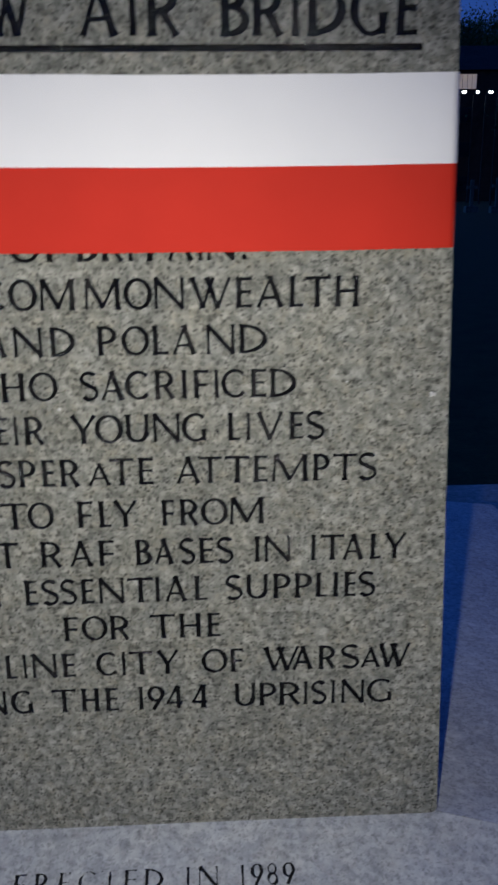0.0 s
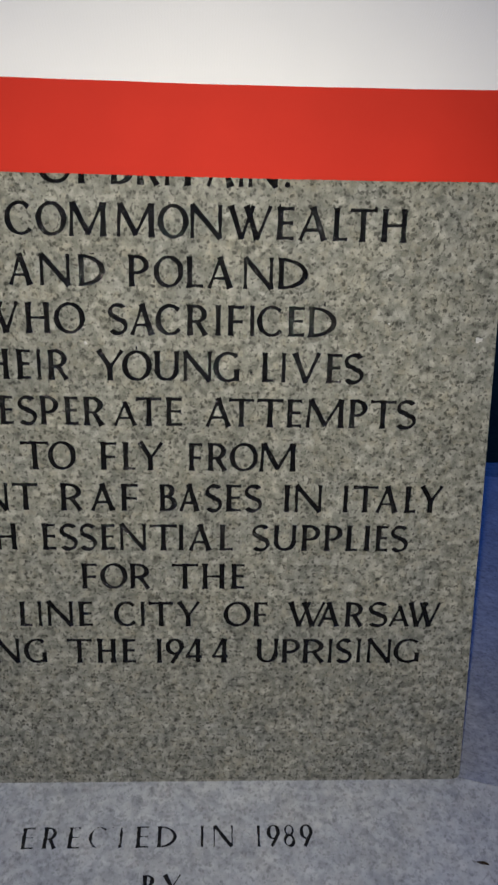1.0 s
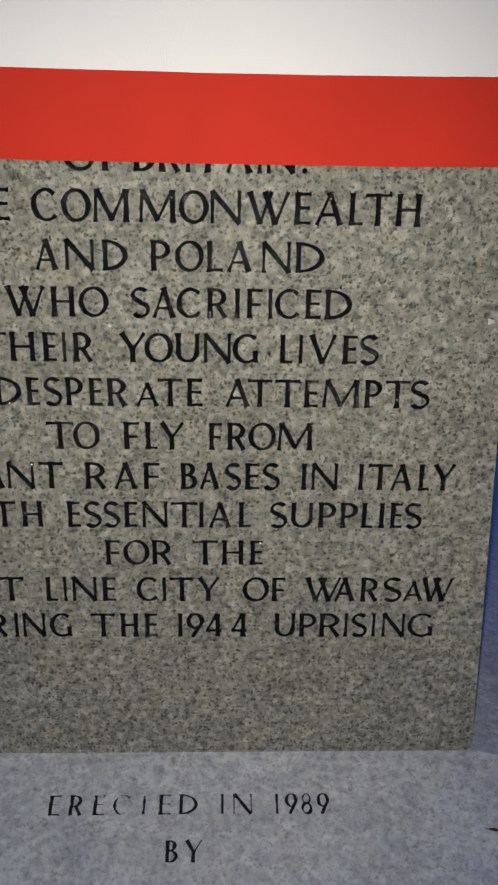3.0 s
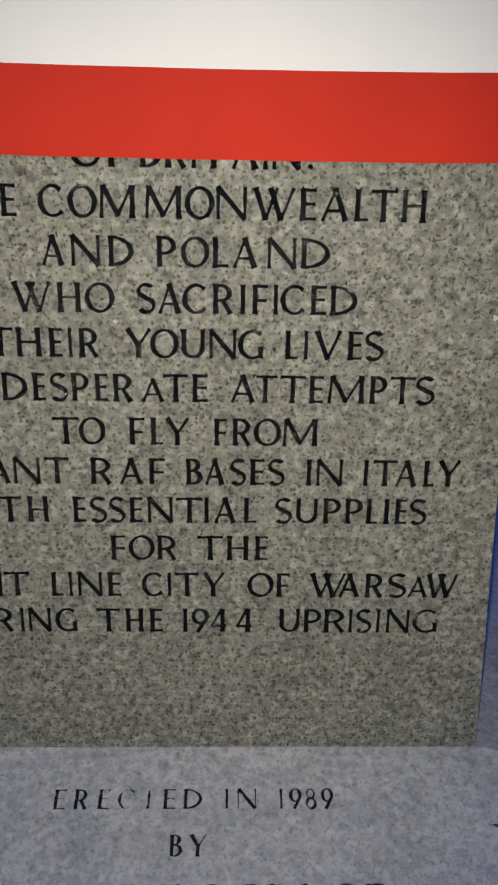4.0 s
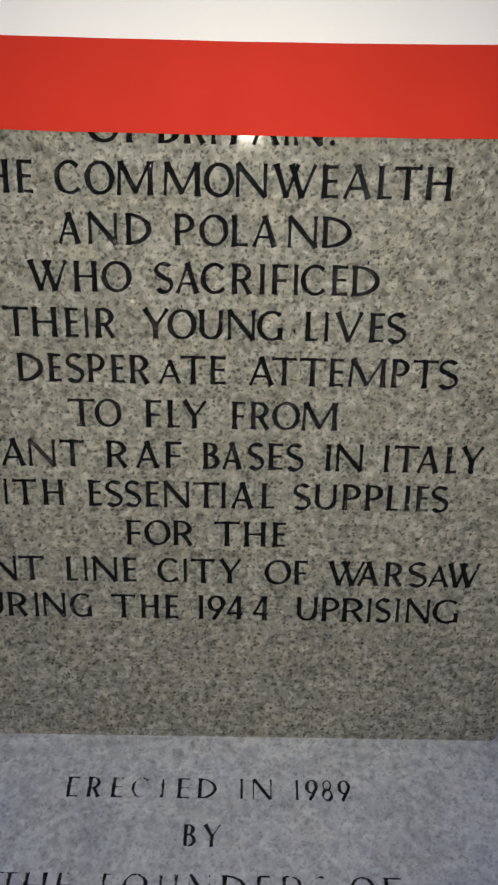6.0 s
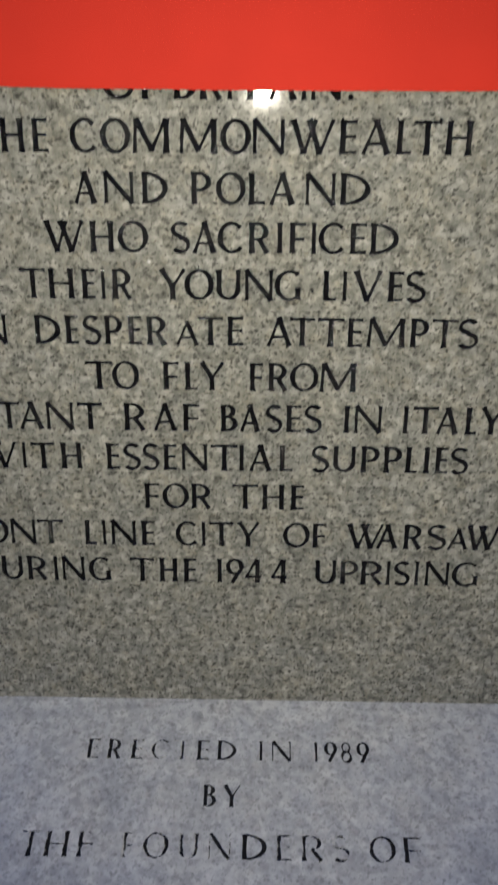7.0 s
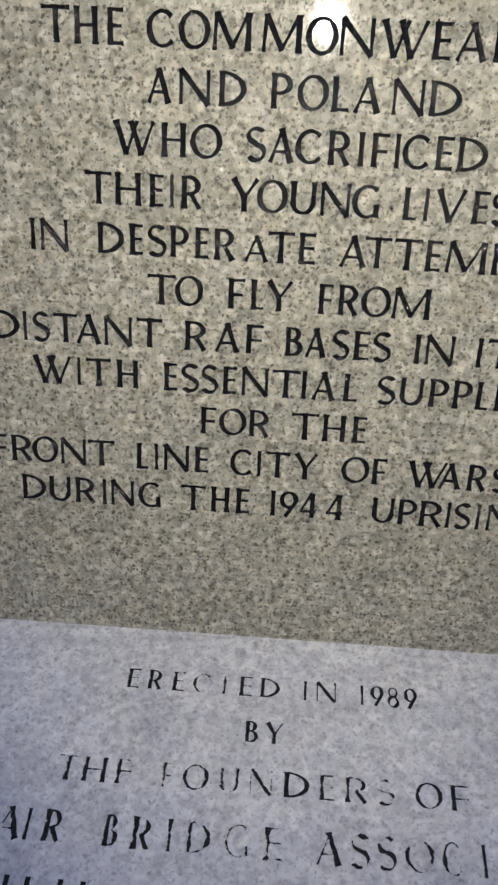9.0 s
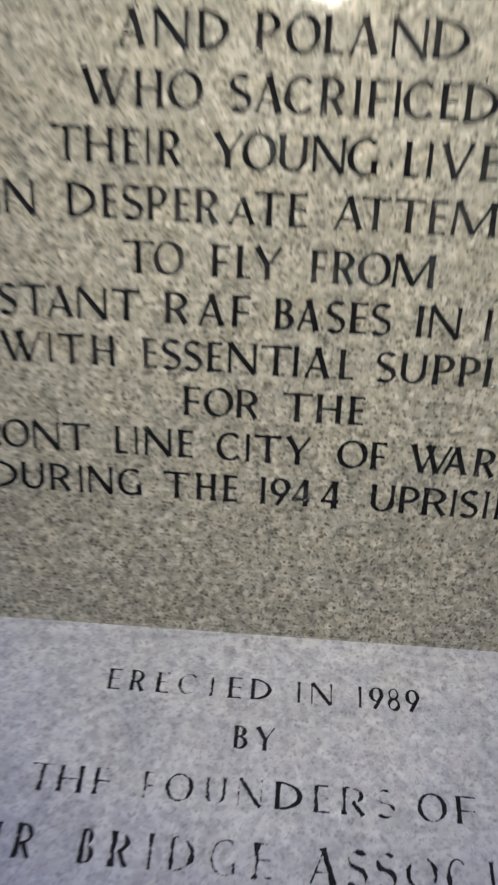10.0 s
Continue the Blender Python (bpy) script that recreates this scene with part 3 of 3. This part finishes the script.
# ---- ribbon ----
def band(z0, z1, gap, wave):
    """A strip of cloth laid round the slab, with thickness, slack and softly turned edges."""
    bm = bmesh.new()
    mid = (z0 + z1) / 2
    hx = HALF - TAPER * mid
    r = 0.006
    corners = ((hx, 0, -90), (hx, THICK, 0), (-hx, THICK, 90), (-hx, 0, 180))
    rows = 7
    path = []
    for cx, cy, a0 in corners:
        sx, sy = (1 if cx > 0 else -1), (1 if cy > 0 else -1)
        for k in range(5):
            a = radians(a0 + 22.5 * k)
            path.append((cx - sx * 0.0051 + r * math.cos(a), cy - sy * 0.004 + r * math.sin(a)))
    dense = []
    for i, p in enumerate(path):
        q = path[(i + 1) % len(path)]
        n = max(1, int(math.dist(p, q) / 0.012))
        dense += [(p[0] + (q[0] - p[0]) * k / n, p[1] + (q[1] - p[1]) * k / n) for k in range(n)]
    outer, inner = [], []
    for j in range(rows):
        f = j / (rows - 1)
        fo, fi = [], []
        for x, y in dense:
            sag = 0.035 * (x - 0.1) ** 2 + 0.0005 * noise.noise((x * 14, y * 14, wave))
            slack = gap + 0.0005 * noise.noise((x * 10, y * 10, wave + f * 0.8))
            nx, ny = (0, -1) if y < 0 else ((0, 1) if y > THICK else ((1, 0) if x > 0 else (-1, 0)))
            z = z0 + (z1 - z0) * f + sag
            shrink = TAPER * (z - mid) * (1 if x > 0 else -1) if abs(x) > hx - 0.01 else 0
            fo.append(bm.verts.new((x + nx * slack - shrink, y + ny * slack, z)))
            fi.append(bm.verts.new((x + nx * (slack - 0.0006) - shrink, y + ny * (slack - 0.0006), z)))
        outer.append(fo)
        inner.append(fi)
    n = len(dense)
    for j in range(rows - 1):
        for i in range(n):
            k = (i + 1) % n
            bm.faces.new((outer[j][i], outer[j][k], outer[j + 1][k], outer[j + 1][i]))
            bm.faces.new((inner[j][i], inner[j + 1][i], inner[j + 1][k], inner[j][k]))
    for j in (0, rows - 1):
        for i in range(n):
            k = (i + 1) % n
            bm.faces.new((outer[j][i], inner[j][i], inner[j][k], outer[j][k]))
    bmesh.ops.recalc_face_normals(bm, faces=bm.faces)
    for f in bm.faces:
        f.smooth = True
    for e in bm.edges:
        if e.calc_face_angle(0) > 0.6:
            e.smooth = False
    return bm


sash = new("ribbon")
sash.location = (XC, -0.0015, Z0)
tagged(sash, "white and red cloth ribbon tied round the granite slab", "ribbon")
part("white_band", band(0.5985, 0.6630, 0.0013, 1.0), WHITE, sash, "white cloth band")
part("red_band", band(0.5355, 0.5988, 0.0008, 5.0), RED, sash, "red cloth band")


# ---- distance ----
def way(px_right, up):
    """A direction from the memorial: degrees to the right of straight ahead, and degrees up."""
    return Vector((math.sin(radians(px_right)), math.cos(radians(px_right)), math.tan(radians(up))))


def street_lamp(x, y, h):
    ob = new("street_lamp")
    ob.location = (x, y, 0)
    tagged(ob, "tall dark painted street lamp with a bright lit head", "street lamp", "street lamps along the road")
    bm = tube(bmesh.new(), (0, 0, 0), (0, 0, 1.2), 0.09, 0.09)
    tube(bm, (0, 0, 1.2), (0, 0, h), 0.06, 0.04)
    part("pole", bm, STEEL, ob)
    part("arm", tube(bmesh.new(), (0, 0, h - 0.05), (0, -0.9, h + 0.1), 0.03, 0.03), STEEL, ob)
    part("housing", box(bmesh.new(), -0.15, 0.15, -1.4, -0.8, h + 0.06, h + 0.18, 0.03), STEEL, ob)
    bm = bmesh.new()
    bmesh.ops.create_uvsphere(bm, u_segments=12, v_segments=8, radius=0.16, matrix=Matrix.LocRotScale((0, -1.1, h + 0.02), None, (0.8, 1.3, 0.6)))
    part("lens", bm, LAMP, ob, "glowing lens")
    return ob


def tree(x, y, h, seed):
    rnd = random.Random(seed)
    ob = new("tree")
    ob.location = (x, y, 0)
    tagged(ob, "dark leafy tree silhouetted against the dusk sky", "tree", "trees along the road")
    bm = tube(bmesh.new(), (0, 0, -0.1), (0, 0, h * 0.45), h * 0.03, h * 0.018, 9)
    tips = []
    for k in range(11):
        a, z = k * 2.4 + rnd.random(), h * (0.28 + 0.3 * rnd.random())
        reach = h * (0.16 + 0.16 * rnd.random())
        tip = Vector((reach * math.cos(a), reach * math.sin(a), z + h * (0.12 + 0.22 * rnd.random())))
        tube(bm, (0, 0, min(z, h * 0.44)), tip, h * 0.011, h * 0.004, 6)
        tips.append(tip)
    part("trunk", bm, BARK, ob)
    bm = bmesh.new()
    tips.append(Vector((0, 0, h * 0.8)))
    for tip in tips:
        for _ in range(1900):
            c = tip + Vector((rnd.gauss(0, 1), rnd.gauss(0, 1), rnd.gauss(0, 0.8))) * h * 0.068
            s = h * (0.003 + 0.006 * rnd.random())
            turn = Euler((rnd.random() * 6, rnd.random() * 6, rnd.random() * 6)).to_matrix()
            vs = [bm.verts.new(c + turn @ Vector(p) * s) for p in ((-1, 0, 0), (0, -0.6, 0.15), (1, 0, 0), (0, 0.6, 0.15))]
            bm.faces.new(vs)
    part("crown", bm, LEAF, ob, "dense dark leaves")
    return ob


def house(x, y, w, d, h):
    ob = new("house")
    ob.location = (x, y, 0)
    tagged(ob, "dark brick house with one lit upper window", "house")
    part("wall", box(bmesh.new(), -w / 2, w / 2, 0, d, 0, h), BRICK, ob)
    bm = bmesh.new()
    vs = [bm.verts.new(p) for p in ((-w / 2 - 0.3, -0.3, h), (w / 2 + 0.3, -0.3, h), (w / 2 + 0.3, d + 0.3, h), (-w / 2 - 0.3, d + 0.3, h), (-w / 2 - 0.3, d / 2, h + 2.4), (w / 2 + 0.3, d / 2, h + 2.4))]
    for f in ((0, 1, 5, 4), (2, 3, 4, 5), (0, 4, 3), (1, 2, 5), (0, 3, 2, 1)):
        bm.faces.new([vs[i] for i in f])
    part("roof", bm, SLATE, ob)
    for s in range(int((h - 1.6) // 2.8)):
        for k in range(int(w // 2.4)):
            cx = -w / 2 + 1.2 + 2.4 * k
            win = part("window", box(bmesh.new(), cx - 0.5, cx + 0.5, -0.04, 0.05, 0.9 + 2.8 * s, 2.1 + 2.8 * s), SLATE, ob)
            part("pane", box(bmesh.new(), cx - 0.43, cx + 0.43, -0.05, -0.03, 0.97 + 2.8 * s, 2.03 + 2.8 * s), GLASS, win)
    win = part("window", box(bmesh.new(), -0.9, 0.9, -0.06, 0.05, h - 1.55, h - 0.25), BRICK, ob, "wide lit window")
    for k in range(4):
        x0 = -0.8 + 0.405 * k
        part("pane", box(bmesh.new(), x0, x0 + 0.375, -0.08, -0.05, h - 1.48, h - 0.32), LIT, win, "warm lit pane")
    return ob


def cross(x, y, h):
    ob = new("grave_cross")
    ob.location = (x, y, 0)
    tagged(ob, "weathered grey stone cross standing in the grass", "grave marker", "distant grave markers")
    part("plinth", box(bmesh.new(), -0.3, 0.3, -0.2, 0.2, -0.05, 0.3, 0.02), PALE, ob)
    part("shaft", box(bmesh.new(), -0.08, 0.08, -0.06, 0.06, 0.3, h, 0.01), PALE, ob)
    part("arm", box(bmesh.new(), -0.26, 0.26, -0.05, 0.05, h - 0.42, h - 0.27, 0.01), PALE, ob)
    return ob


LAMPS = ((16.075, 62.48, 7.27), (16.869, 70.48, 8.03), (17.639, 64.48, 7.41), (18.366, 60.49, 6.98))
HOUSE_AZ, HOUSE_H = 16.431, 10.64
for az, dist, h in LAMPS:
    d = way(az, 0) * dist
    street_lamp(d.x, d.y, h)
d = way(HOUSE_AZ, 0) * 78
house(d.x, d.y, 7.0, 7.0, HOUSE_H)
for az, dist, h, seed in ((23.2, 34, 7.6, 3), (29, 40, 9, 4), (14.6, 110, 22.5, 5), (17.4, 105, 21, 6), (20.6, 100, 21.5, 7), (11, 70, 12, 8), (34, 55, 11, 9), (-14, 60, 12, 11), (-25, 50, 11, 12)):
    d = way(az, 0) * dist
    tree(d.x, d.y, h, seed)

# added clipped evergreen hedge, unseen behind the camera: keeps low sky off the slab
hedge = new("hedge")
tagged(hedge, "added tall clipped evergreen hedge, unseen behind the camera, blocking low sky", "hedge")
rnd = random.Random(21)
part("core", box(bmesh.new(), -9, 9, -5.4, -4.6, -0.05, 3.0, 0.15), LEAF, hedge)
bm = bmesh.new()
for _ in range(9000):
    c = Vector((rnd.uniform(-9.1, 9.1), rnd.choice((-4.55, -5.45)) + rnd.gauss(0, 0.06), rnd.uniform(0, 3.05)))
    if rnd.random() < 0.2:
        c.y, c.z = rnd.uniform(-5.4, -4.6), 3.02 + rnd.gauss(0, 0.05)
    turn = Euler((rnd.random() * 6, rnd.random() * 6, rnd.random() * 6)).to_matrix()
    bm.faces.new([bm.verts.new(c + turn @ Vector(p) * 0.07) for p in ((-1, 0, 0), (0, -0.5, 0.15), (1, 0, 0), (0, 0.5, 0.15))])
tagged(part("leaves", bm, LEAF, hedge), kind="stuff")
for az, dist, h in ((17.3, 42.0, 1.5), (18.9, 41.0, 1.55)):
    d = way(az, 0) * dist
    cross(d.x, d.y, h)


# ---- a dry leaf on the base ----
def dry_leaf(x, down_slope, turn):
    bm = bmesh.new()
    rows = []
    for i in range(9):
        f = i / 8
        w = 0.0032 * math.sin(math.pi * min(1.0, f * 0.9 + 0.06)) + 0.0003
        curl = 0.004 * f * f
        bend = 0.006 * math.sin(f * 1.8)
        rows.append([bm.verts.new((f * 0.022, bend + k * w, 0.0012 + curl + 0.0012 * abs(k))) for k in (-1, 0, 1)])
    for a, b in zip(rows, rows[1:]):
        for k in range(2):
            bm.faces.new((a[k], b[k], b[k + 1], a[k + 1]))
    ob = new("dry_leaf")
    ob.matrix_world = Matrix.Translation((XC, 0, ZB)) @ down @ Matrix.Translation((x - XC, -down_slope, 0.0)) @ pose(0, 0, 0, 0, 0, turn) @ Matrix.Scale(0.45, 4)
    tagged(ob, "small curled brown dry leaf on the granite base", "leaf")
    part("blade", bm, plain("dead_leaf", (0.025, 0.018, 0.012), (0.07, 0.045, 0.025), 300.0), ob)
    part("stalk", tube(bmesh.new(), (0, 0, 0.001), (-0.008, -0.002, 0.0006), 0.0004, 0.0003, 5), BARK, ob)


dry_leaf(0.282, 0.078, -35)
